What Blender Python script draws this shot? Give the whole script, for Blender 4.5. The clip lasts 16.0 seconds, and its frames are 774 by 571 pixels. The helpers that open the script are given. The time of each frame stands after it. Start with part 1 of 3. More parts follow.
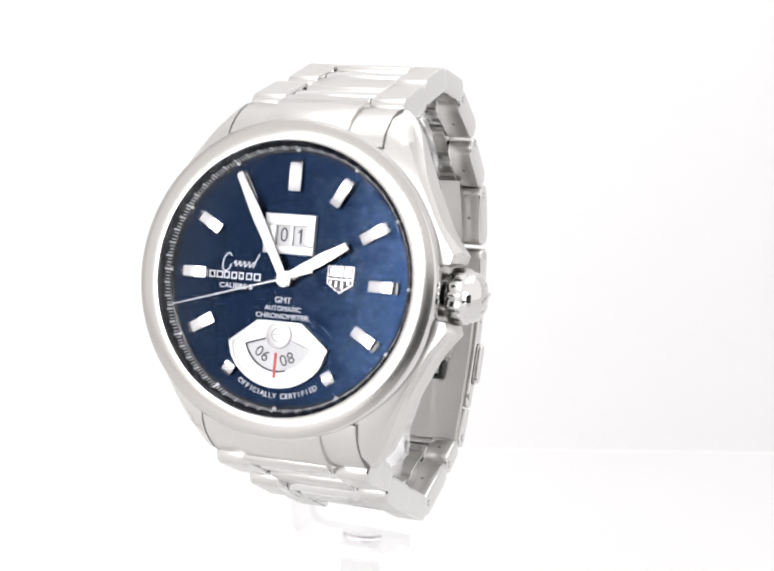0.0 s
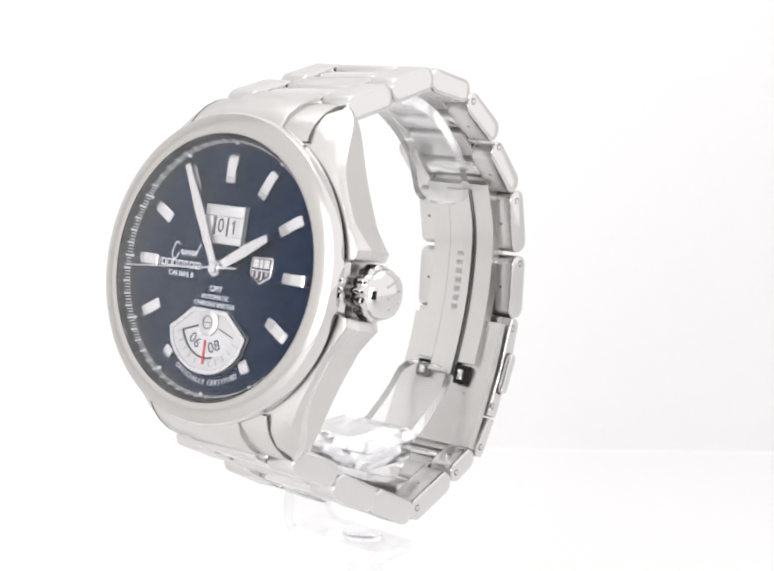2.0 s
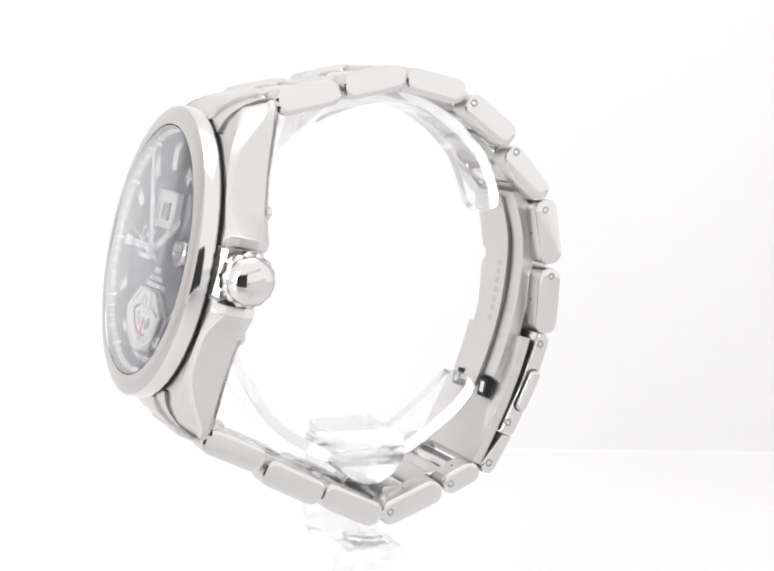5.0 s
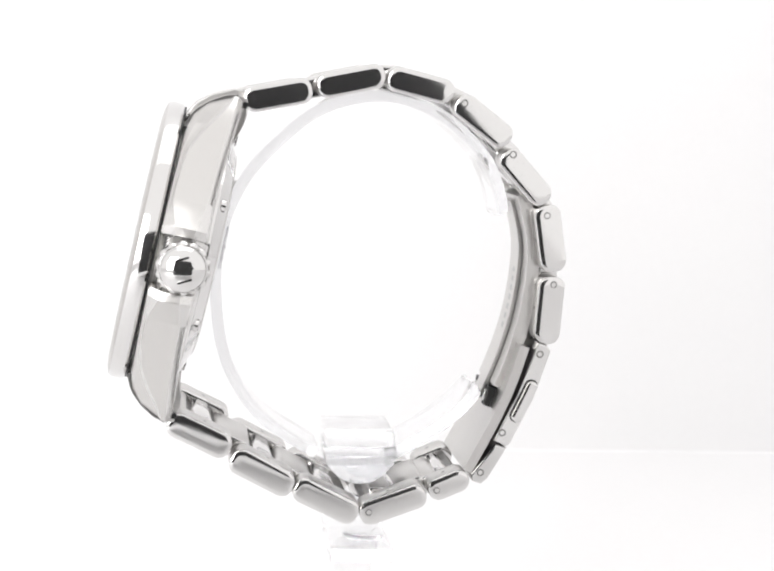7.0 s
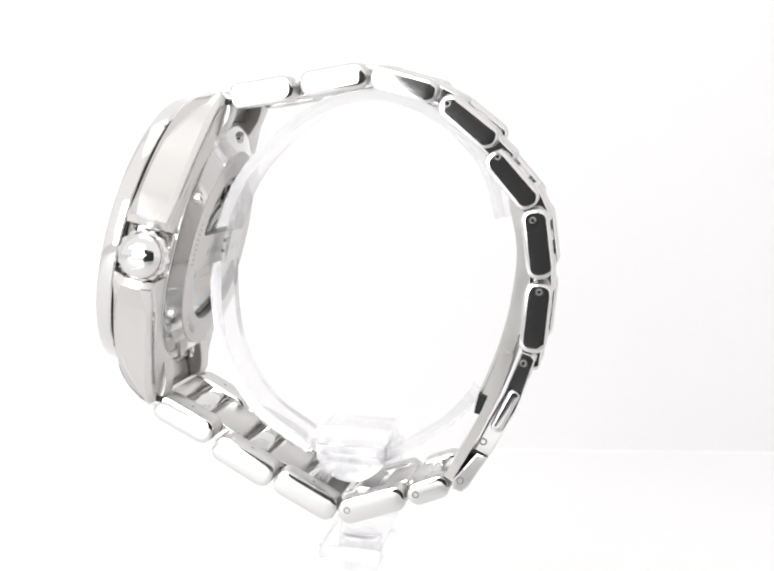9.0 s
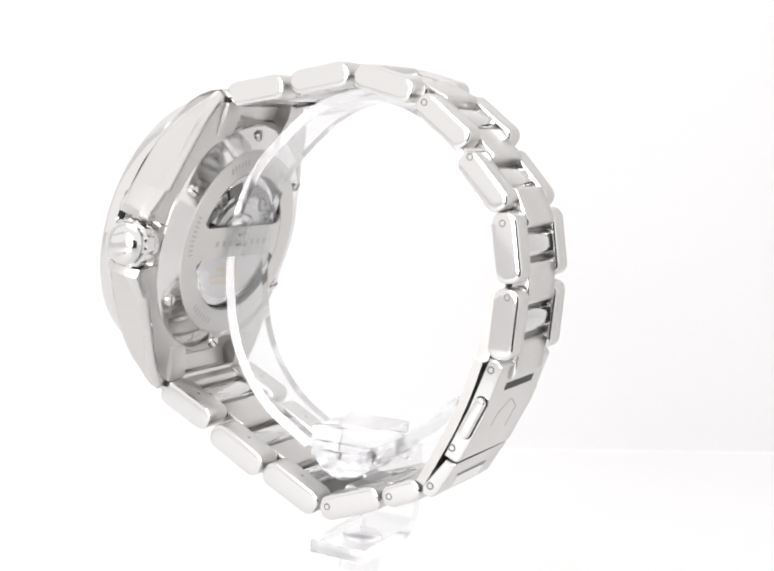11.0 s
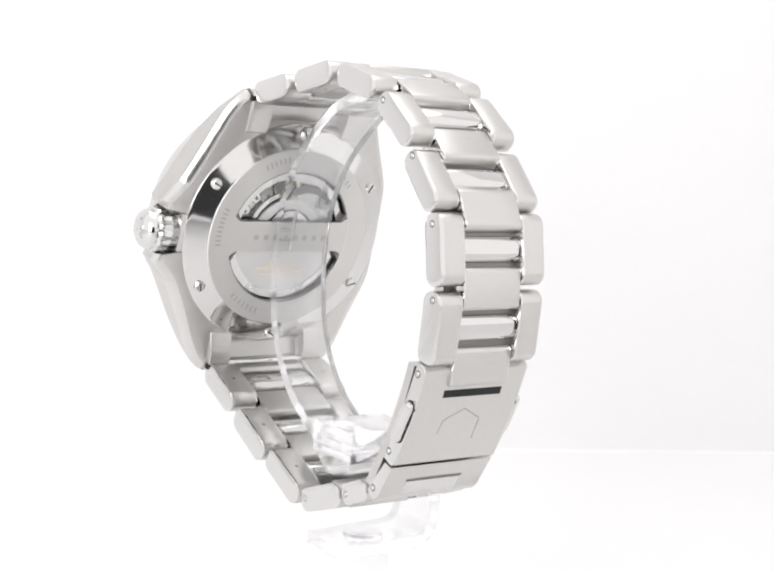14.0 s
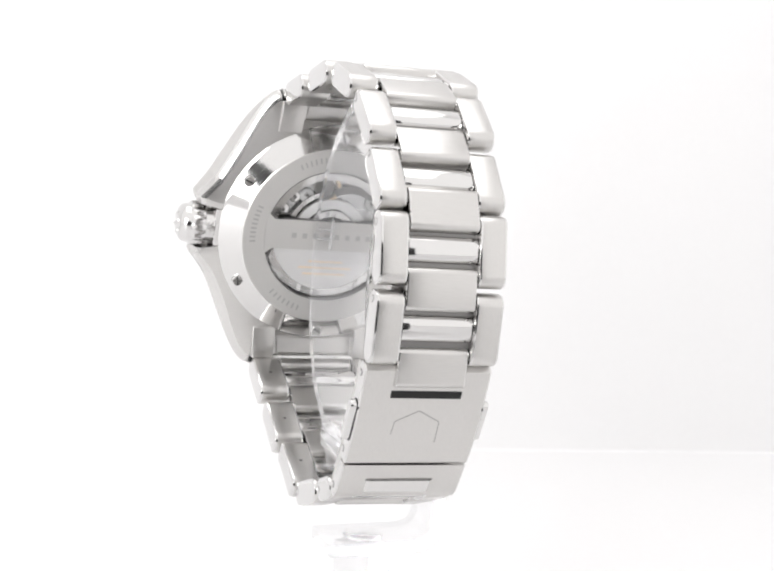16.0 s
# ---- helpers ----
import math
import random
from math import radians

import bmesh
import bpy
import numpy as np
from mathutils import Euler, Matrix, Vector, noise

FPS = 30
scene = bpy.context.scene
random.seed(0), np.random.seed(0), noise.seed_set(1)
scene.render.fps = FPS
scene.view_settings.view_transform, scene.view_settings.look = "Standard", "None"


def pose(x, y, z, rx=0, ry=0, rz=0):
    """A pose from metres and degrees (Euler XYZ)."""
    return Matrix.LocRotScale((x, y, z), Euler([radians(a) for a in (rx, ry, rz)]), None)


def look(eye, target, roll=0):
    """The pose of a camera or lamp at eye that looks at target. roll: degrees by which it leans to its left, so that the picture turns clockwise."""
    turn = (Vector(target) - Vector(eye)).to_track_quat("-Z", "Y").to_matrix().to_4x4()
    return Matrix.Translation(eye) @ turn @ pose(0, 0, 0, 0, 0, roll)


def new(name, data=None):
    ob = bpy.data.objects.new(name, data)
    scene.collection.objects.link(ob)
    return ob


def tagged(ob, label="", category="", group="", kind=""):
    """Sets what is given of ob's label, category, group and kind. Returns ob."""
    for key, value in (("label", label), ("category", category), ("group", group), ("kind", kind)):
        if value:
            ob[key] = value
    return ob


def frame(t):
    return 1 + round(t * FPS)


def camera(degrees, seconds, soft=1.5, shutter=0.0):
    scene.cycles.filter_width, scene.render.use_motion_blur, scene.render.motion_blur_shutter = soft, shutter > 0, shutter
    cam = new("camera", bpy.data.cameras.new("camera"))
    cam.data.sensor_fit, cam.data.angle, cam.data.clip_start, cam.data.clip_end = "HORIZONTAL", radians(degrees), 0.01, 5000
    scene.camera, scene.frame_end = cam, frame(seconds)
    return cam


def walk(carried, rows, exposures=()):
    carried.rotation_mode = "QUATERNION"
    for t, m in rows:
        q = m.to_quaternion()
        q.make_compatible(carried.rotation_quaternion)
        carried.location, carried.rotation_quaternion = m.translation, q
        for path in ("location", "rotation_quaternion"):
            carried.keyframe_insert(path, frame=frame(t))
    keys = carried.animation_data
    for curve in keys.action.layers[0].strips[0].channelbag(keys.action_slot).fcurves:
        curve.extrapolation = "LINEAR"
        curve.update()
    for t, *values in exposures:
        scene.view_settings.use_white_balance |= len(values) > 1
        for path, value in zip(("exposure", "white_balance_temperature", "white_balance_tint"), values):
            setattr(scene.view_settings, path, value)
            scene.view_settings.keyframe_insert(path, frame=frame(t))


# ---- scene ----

# One unit of the plan is K metres; the watch's own axes are x to 3 o'clock, y to 12 o'clock, z out of the dial.
K = 0.000773
FLOOR = 0.300
EYE = Vector((0.0, -0.300, FLOOR - 0.13802)) * 1000 * K
FORWARD = Vector((0.006127, 0.986389, -0.164316))
cam = camera(29.51, 16.0, soft=2.2)
CAM_POSE = look(EYE, EYE + FORWARD, 3.59)
walk(cam, [(0, CAM_POSE), (16, CAM_POSE)])

# ---- world and lights: a white photo tent lit from outside ----
world = bpy.data.worlds.new("tent_light")
scene.world = world
world.use_nodes = True
world.node_tree.nodes["Background"].inputs[0].default_value = (1.0, 0.985, 0.98, 1)
world.node_tree.nodes["Background"].inputs[1].default_value = 1.0
scene.view_settings.exposure = 0.33


def softbox(name, eye, target, w, h, power):
    data = bpy.data.lights.new(name, "AREA")
    data.shape, data.size, data.size_y, data.energy = "RECTANGLE", w, h, power
    ob = new(name, data)
    ob.matrix_world = look(eye, target)
    return ob


CENTRE = Vector((0, 0, 0.10))
softbox("softbox_key", (-0.199, -0.411, 0.19), CENTRE, 0.24, 0.28, 1.0)
# Added fill from above, no known source; brightens upward faces and the sweep.
softbox("added_top_fill", (0.0, 0.05, 0.55), CENTRE, 0.40, 0.40, 0.5)


# ---- materials ----
def material(name, color, rough=0.5, metal=0.0, **more):
    m = bpy.data.materials.new(name)
    m.use_nodes = True
    b = m.node_tree.nodes["Principled BSDF"]
    b.inputs["Base Color"].default_value = (*color, 1)
    b.inputs["Roughness"].default_value = rough
    b.inputs["Metallic"].default_value = metal
    for key, value in more.items():
        b.inputs[key.replace("_", " ")].default_value = value
    return m


def grain(m, stretch, size, bump, spread, r0, r1):
    """Fine brushed grain: bump and roughness from noise stretched along one axis, and a slow change of tone."""
    nt = m.node_tree
    b = nt.nodes["Principled BSDF"]
    tc = nt.nodes.new("ShaderNodeTexCoord")
    mp = nt.nodes.new("ShaderNodeMapping")
    mp.inputs["Scale"].default_value = stretch
    nt.links.new(tc.outputs["Object"], mp.inputs["Vector"])
    fine = nt.nodes.new("ShaderNodeTexNoise")
    fine.inputs["Scale"].default_value = size
    fine.inputs["Detail"].default_value = 3
    nt.links.new(mp.outputs["Vector"], fine.inputs["Vector"])
    bu = nt.nodes.new("ShaderNodeBump")
    bu.inputs["Strength"].default_value = bump
    bu.inputs["Distance"].default_value = 0.00002
    nt.links.new(fine.outputs["Fac"], bu.inputs["Height"])
    nt.links.new(bu.outputs["Normal"], b.inputs["Normal"])
    slow = nt.nodes.new("ShaderNodeTexNoise")
    slow.inputs["Scale"].default_value = 220
    nt.links.new(tc.outputs["Object"], slow.inputs["Vector"])
    rr = nt.nodes.new("ShaderNodeMapRange")
    rr.inputs["To Min"].default_value, rr.inputs["To Max"].default_value = r0, r1
    nt.links.new(slow.outputs["Fac"], rr.inputs["Value"])
    nt.links.new(rr.outputs["Result"], b.inputs["Roughness"])
    mix = nt.nodes.new("ShaderNodeMix")
    mix.data_type = "RGBA"
    col = b.inputs["Base Color"].default_value
    mix.inputs["A"].default_value = [max(0, c * (1 - spread)) for c in col[:3]] + [1]
    mix.inputs["B"].default_value = [min(1, c * (1 + spread)) for c in col[:3]] + [1]
    nt.links.new(fine.outputs["Fac"], mix.inputs["Factor"])
    nt.links.new(mix.outputs["Result"], b.inputs["Base Color"])
    return m


STEEL = (0.61, 0.598, 0.584)
brushed = grain(material("brushed_steel", STEEL, 0.3, 1.0), (0.06, 1, 1), 9000, 0.25, 0.07, 0.26, 0.36)
brushed_y = grain(material("brushed_steel_lengthwise", STEEL, 0.3, 1.0), (1, 0.06, 1), 9000, 0.25, 0.07, 0.26, 0.36)
polished = grain(material("polished_steel", (0.675, 0.667, 0.66), 0.08, 1.0), (1, 1, 1), 900, 0.02, 0.01, 0.05, 0.10)
satin = grain(material("satin_bezel_steel", (0.515, 0.498, 0.482), 0.2, 1.0), (1, 1, 1), 3000, 0.06, 0.02, 0.19, 0.25)
bevel_steel = grain(material("bevel_steel", (0.66, 0.65, 0.64), 0.22, 1.0), (1, 1, 1), 2500, 0.05, 0.02, 0.2, 0.27)
# Near-black that paints the shade inside gaps, slots, holes and recesses.
dark = material("gap_shade", (0.02, 0.02, 0.02), 0.5, 0.6)
dial_blue = material("blue_sunray_dial", (0.0050, 0.0160, 0.045), 0.12, 0.9)
tangent = dial_blue.node_tree.nodes.new("ShaderNodeTangent")
tangent.direction_type, tangent.axis = "RADIAL", "Z"
dial_shader = dial_blue.node_tree.nodes["Principled BSDF"]
dial_shader.inputs["Anisotropic"].default_value = 0.2
dial_blue.node_tree.links.new(tangent.outputs["Tangent"], dial_shader.inputs["Tangent"])
rehaut = material("black_ring", (0.010, 0.010, 0.014), 0.12, 0.2)
silver = material("silver_marker", (0.70, 0.69, 0.685), 0.14, 1.0)
silver_flat = material("silvered_plate", (0.5, 0.5, 0.5), 0.5, 0.25)
white_print = material("white_print", (0.58, 0.59, 0.61), 0.5)
date_silver = grain(material("silvered_satin", (0.52, 0.515, 0.51), 0.45, 0.7), (1, 1, 1), 5000, 0.05, 0.02, 0.4, 0.5)
blasted = grain(material("blasted_steel", (0.66, 0.65, 0.635), 0.5, 1.0), (1, 1, 1), 6000, 0.1, 0.03, 0.46, 0.54)
rotor_silver = material("rotor_silver", (0.78, 0.775, 0.77), 0.4, 0.7)
brass = material("pale_brass", (0.74, 0.62, 0.48), 0.3, 1.0)
pin_steel = material("pin_steel", (0.22, 0.215, 0.21), 0.35, 1.0)
engraved = material("engraved_steel", (0.36, 0.355, 0.35), 0.4, 1.0)
back_engraving = material("shallow_engraving", (0.50, 0.495, 0.49), 0.5, 1.0)
movement_steel = grain(material("movement_steel", (0.58, 0.58, 0.58), 0.3, 1.0), (1, 0.2, 1), 2500, 0.3, 0.25, 0.15, 0.4)
black_print = material("black_print", (0.03, 0.03, 0.035), 0.5)
cream = material("white_disc", (0.44, 0.44, 0.445), 0.5)
red = material("red_print", (0.45, 0.02, 0.025), 0.4)
gold = material("gold_print", (0.86, 0.72, 0.58), 0.4, 0.3)
acrylic = material("clear_acrylic", (0.95, 0.951, 0.958), 0.01, 0.0, Transmission_Weight=0.97, IOR=1.16, Coat_Weight=1.0, Coat_IOR=1.6)
frosted = material("frosted_acrylic_edge", (0.90, 0.90, 0.91), 0.16, 0.0, Transmission_Weight=0.86, IOR=1.22)
glass = material("sapphire_glass", (0.97, 0.97, 0.985), 0.0, 0.0, Transmission_Weight=1.0, IOR=1.09)
glass.node_tree.nodes["Principled BSDF"].inputs["Coat IOR"].default_value = 1.62
facing = glass.node_tree.nodes.new("ShaderNodeLayerWeight")
ramp = glass.node_tree.nodes.new("ShaderNodeMapRange")
ramp.inputs["From Min"].default_value, ramp.inputs["From Max"].default_value = 0.13, 0.42
glass.node_tree.links.new(facing.outputs["Facing"], ramp.inputs["Value"])
glass.node_tree.links.new(ramp.outputs["Result"], glass.node_tree.nodes["Principled BSDF"].inputs["Coat Weight"])
cloth = grain(material("white_sweep", (0.752, 0.749, 0.753), 0.8), (1, 1, 1), 400, 0.05, 0.01, 0.75, 0.85)
black_body = material("black_camera_body", (0.015, 0.015, 0.016), 0.5)


# ---- mesh helpers ----
def part(name, bm, mat, parent=None, label="", smooth=True, scale=K, second=None):
    bmesh.ops.recalc_face_normals(bm, faces=bm.faces)
    if scale != 1:
        bmesh.ops.scale(bm, vec=(scale,) * 3, verts=bm.verts)
    me = bpy.data.meshes.new(name)
    bm.to_mesh(me)
    bm.free()
    me.materials.append(mat)
    if second:
        me.materials.append(second)
    if smooth:
        me.polygons.foreach_set("use_smooth", [True] * len(me.polygons))
        me.set_sharp_from_angle(angle=radians(32))
        for p in me.polygons:
            if p.loop_total > 4:
                p.use_smooth = False
    ob = new(name, me)
    ob.parent = parent
    if label:
        ob["label"] = label
    return ob


def lathe(profile, seg=96, closed=True):
    """A ring turned about z from (radius, height) pairs."""
    bm = bmesh.new()
    rings = []
    for r, z in profile:
        if r < 1e-6:
            rings.append([bm.verts.new((0, 0, z))])
        else:
            rings.append([bm.verts.new((r * math.cos(a), r * math.sin(a), z)) for a in (2 * math.pi * i / seg for i in range(seg))])
    pairs = list(zip(rings, rings[1:])) + ([(rings[-1], rings[0])] if closed else [])
    for p, q in pairs:
        for i in range(seg):
            j = (i + 1) % seg
            f = [p[i % len(p)], p[j % len(p)], q[j % len(q)], q[i % len(q)]]
            f = list(dict.fromkeys(f))
            if len(f) > 2:
                bm.faces.new(f)
    return bm


def prism(poly, lo, hi, to, bevel=0.0, seg=2, polish=False):
    """A polygon of (a, b) pairs, drawn out along a third axis from lo to hi; to(a, b, c) gives the place."""
    bm = bmesh.new()
    a = [bm.verts.new(to(x, y, lo)) for x, y in poly]
    b = [bm.verts.new(to(x, y, hi)) for x, y in poly]
    bm.faces.new(a)
    bm.faces.new(b)
    caps = set(bm.faces)
    n = len(poly)
    for i in range(n):
        bm.faces.new((a[i], a[(i + 1) % n], b[(i + 1) % n], b[i]))
    if bevel:
        edges = [e for f in caps for e in f.edges]
        bmesh.ops.bevel(bm, geom=edges, offset=bevel, segments=seg, affect="EDGES", profile=0.5)
        if polish:
            for f in bm.faces:
                f.normal_update()
            axis = Vector(to(0, 0, 1)) - Vector(to(0, 0, 0))
            for f in bm.faces:
                if abs(f.normal.dot(axis)) > 0.2:
                    f.material_index = 1
    return bm


def flat(x, y, z):
    return (x, y, z)


def side(u, n, r):
    return (r, u, n)


def stadium(mid, angle, length, thick, r, n=5):
    """A rounded bar in the plane, its long axis at an angle in degrees."""
    out = []
    c, s = math.cos(radians(angle)), math.sin(radians(angle))
    hx, hy = length / 2 - r, thick / 2 - r
    for k, (sx, sy) in enumerate(((1, 1), (-1, 1), (-1, -1), (1, -1))):
        for i in range(n + 1):
            a = math.pi / 2 * (k + i / n)
            x, y = sx * hx + r * math.cos(a), sy * hy + r * math.sin(a)
            out.append((mid[0] + c * x - s * y, mid[1] + s * x + c * y))
    return out


def pill(mid, angle, length, thick, r, lo, hi, edge, n=6):
    """A rounded bar drawn out along x from lo to hi, its rims rounded by edge; the ends may take a second material."""
    bm = bmesh.new()
    rows = []
    steps = [(lo, edge), (lo + edge * 0.29, edge * 0.29), (lo + edge, 0.0), (hi - edge, 0.0), (hi - edge * 0.29, edge * 0.29), (hi, edge)]
    for x, inset in steps:
        ring = stadium(mid, angle, length - 2 * inset, thick - 2 * inset, r - inset, n)
        rows.append([bm.verts.new((x, u, z)) for u, z in ring])
    count = len(rows[0])
    for k, (p, q) in enumerate(zip(rows, rows[1:])):
        for i in range(count):
            bm.faces.new((p[i], p[(i + 1) % count], q[(i + 1) % count], q[i])).material_index = 0 if k == 2 else 1
    # gently domed ends
    for outer, x, way in ((rows[0], lo, -1), (rows[-1], hi, 1)):
        for f, rise in ((0.3, 0.024), (0.62, 0.042), (0.96, 0.05)):
            inset = edge + (r - edge) * f
            ring = stadium(mid, angle, length - 2 * inset, thick - 2 * inset, r - inset, n)
            inner = [bm.verts.new((x + way * rise * min(1, r / 2), u, z)) for u, z in ring]
            for i in range(count):
                bm.faces.new((outer[i], outer[(i + 1) % count], inner[(i + 1) % count], inner[i])).material_index = 1
            outer = inner
        bm.faces.new(outer).material_index = 1
    return bm


def box(lo, hi, bevel=0.0):
    return prism([(lo[0], lo[1]), (hi[0], lo[1]), (hi[0], hi[1]), (lo[0], hi[1])], lo[2], hi[2], flat, bevel)


def curve_points(knots, n):
    k = np.array(knots, float)
    out = []
    for s in np.linspace(0, 1, n):
        i = min(int(s * (len(knots) - 1)), len(knots) - 2)
        w = s * (len(knots) - 1) - i
        p0, p1, p2, p3 = (k[max(0, min(len(knots) - 1, i + d))] for d in (-1, 0, 1, 2))
        out.append(0.5 * (2 * p1 + (p2 - p0) * w + (2 * p0 - 5 * p1 + 4 * p2 - p3) * w * w + (3 * p1 - 3 * p2 + p3 - p0) * w ** 3))
    return [tuple(q) for q in out]


def turned(bm, degrees, at=(0, 0, 0)):
    bmesh.ops.transform(bm, matrix=pose(*at, 0, 0, degrees), verts=bm.verts)
    return bm


def merged(target, other):
    me = bpy.data.meshes.new("join")
    other.to_mesh(me)
    other.free()
    target.from_mesh(me)
    bpy.data.meshes.remove(me)
    return target


def lettering(body, size, at, degrees=0.0, depth=0.06, wide=1.0):
    """A line of letters, centred at a place, as a mesh."""
    cu = bpy.data.curves.new("letters", "FONT")
    cu.body, cu.size, cu.align_x, cu.align_y, cu.extrude = body, size, "CENTER", "CENTER", depth / 2
    cu.resolution_u, cu.offset = 3, 0.0
    ob = new("letters", cu)
    me = bpy.data.meshes.new_from_object(ob.evaluated_get(bpy.context.evaluated_depsgraph_get()))
    bm = bmesh.new()
    bm.from_mesh(me)
    bpy.data.objects.remove(ob)
    bpy.data.curves.remove(cu)
    bpy.data.meshes.remove(me)
    bmesh.ops.transform(bm, matrix=pose(*at, 0, 0, degrees) @ Matrix.Diagonal((wide, 1, 1, 1)), verts=bm.verts)
    return bm


def rim(points, width, z0, z1):
    """A narrow frame along a closed outline."""
    bm = bmesh.new()
    n = len(points)
    pts = [Vector(p) for p in points]
    mid = sum(pts, Vector((0, 0))) / n
    rows = []
    for p in pts:
        q = p + (mid - p).normalized() * width
        rows.append([bm.verts.new((*p, z0)), bm.verts.new((*p, z1)), bm.verts.new((*q, z1)), bm.verts.new((*q, z0))])
    for i in range(n):
        a, b = rows[i], rows[(i + 1) % n]
        for k in range(4):
            bm.faces.new((a[k], a[(k + 1) % 4], b[(k + 1) % 4], b[k]))
    return bm


def empty(name, label, category):
    ob = new(name)
    ob.empty_display_size = 0.01
    return tagged(ob, label, category)


# ---- the tent ----
def sweep():
    """Floor, tight fold and back wall as one sheet, 3 mm thick."""
    cove = [(0.2045 + 0.001 * math.sin(a), 0.001 - 0.001 * math.cos(a)) for a in (math.pi / 2 * i / 6 for i in range(7))]
    under = [(0.2045 + 0.004 * math.sin(a), 0.001 - 0.004 * math.cos(a)) for a in (math.pi / 2 * i / 6 for i in range(7))]
    loop = [(-1.4, 0.0)] + cove + [(0.2055, 1.2), (0.2085, 1.2)] + under[::-1] + [(-1.4, -0.003)]
    return prism(loop, -1.2, 1.2, lambda y, z, x: (x, y, z))


backdrop = part("backdrop", sweep(), cloth, scale=1)
backdrop.rotation_euler.z = radians(10.4)
tagged(backdrop, "white photo sweep, floor folding up into the wall", "backdrop", kind="structure")


# ---- the watch ----
C0 = Vector((-12.5083, -34.3595, FLOOR * 1000 - 182.526)) * K
AX = Matrix(((0.93549, 0.032799, -0.351827), (-0.351782, 0.180242, -0.918565), (0.033287, 0.983075, 0.180153))).to_4x4()
WATCH0 = Matrix.Translation(C0) @ AX
watch = empty("wristwatch", "steel wristwatch with blue dial on a clear acrylic display stand", "wristwatch")

SWEEP = [(23.7, 18.8), (22.0, 22.8), (20.2, 27.0), (18.4, 30.0), (17.0, 31.5)]
LUG_END = [(16.2, 32.1), (15.5, 32.2), (15.2, 31.6), (15.2, 25.8), (12.5, 25.8), (0.0, 25.8)]
OUTLINE = [(27.0, 0.0)] + curve_points([(27.0, 5.0), (26.9, 9.0), (26.4, 12.0), (25.2, 15.4)] + SWEEP, 30) + LUG_END
GUARD = [(27.2, 0.0), (27.2, 5.2), (30.5, 5.3)] + curve_points([(31.0, 6.9), (29.4, 8.8), (27.4, 11.4), (25.6, 14.8)] + SWEEP, 30) + LUG_END
# heights of the flank panel's upper edge and of the case's shoulder, by the distance from the crown's axis
PANEL = curve_points([(0, 6.3), (4.5, 6.4), (7.0, 6.7), (11.0, 7.9), (15.0, 7.9), (18.0, 7.6), (21.0, 6.9), (24.0, 5.4), (26.5, 3.9), (29.0, 2.2), (31.0, 1.2), (33.5, 0.6)], 80)
SHOULDER = curve_points([(0, 8.7), (5.0, 8.7), (9.0, 8.65), (13.0, 8.55), (17.0, 8.3), (21.0, 7.7), (24.0, 6.6), (26.5, 5.3), (29.0, 3.7), (31.0, 2.3), (33.5, 0.9)], 80)


def height(line, u):
    return float(np.interp(u, [p[0] for p in line], [p[1] for p in line]))


def reach(points, a):
    """How far a ray at the angle a (0 to 90 degrees) goes to the outline."""
    dx, dy = math.cos(a), math.sin(a)
    best = 0
    for (x0, y0), (x1, y1) in zip(points, points[1:]):
        ex, ey = x1 - x0, y1 - y0
        den = dx * ey - dy * ex
        if abs(den) < 1e-9:
            continue
        t = (x0 * ey - y0 * ex) / den
        s = (x0 * dy - y0 * dx) / den
        if -1e-6 <= s <= 1 + 1e-6 and t > best:
            best = t
    return best


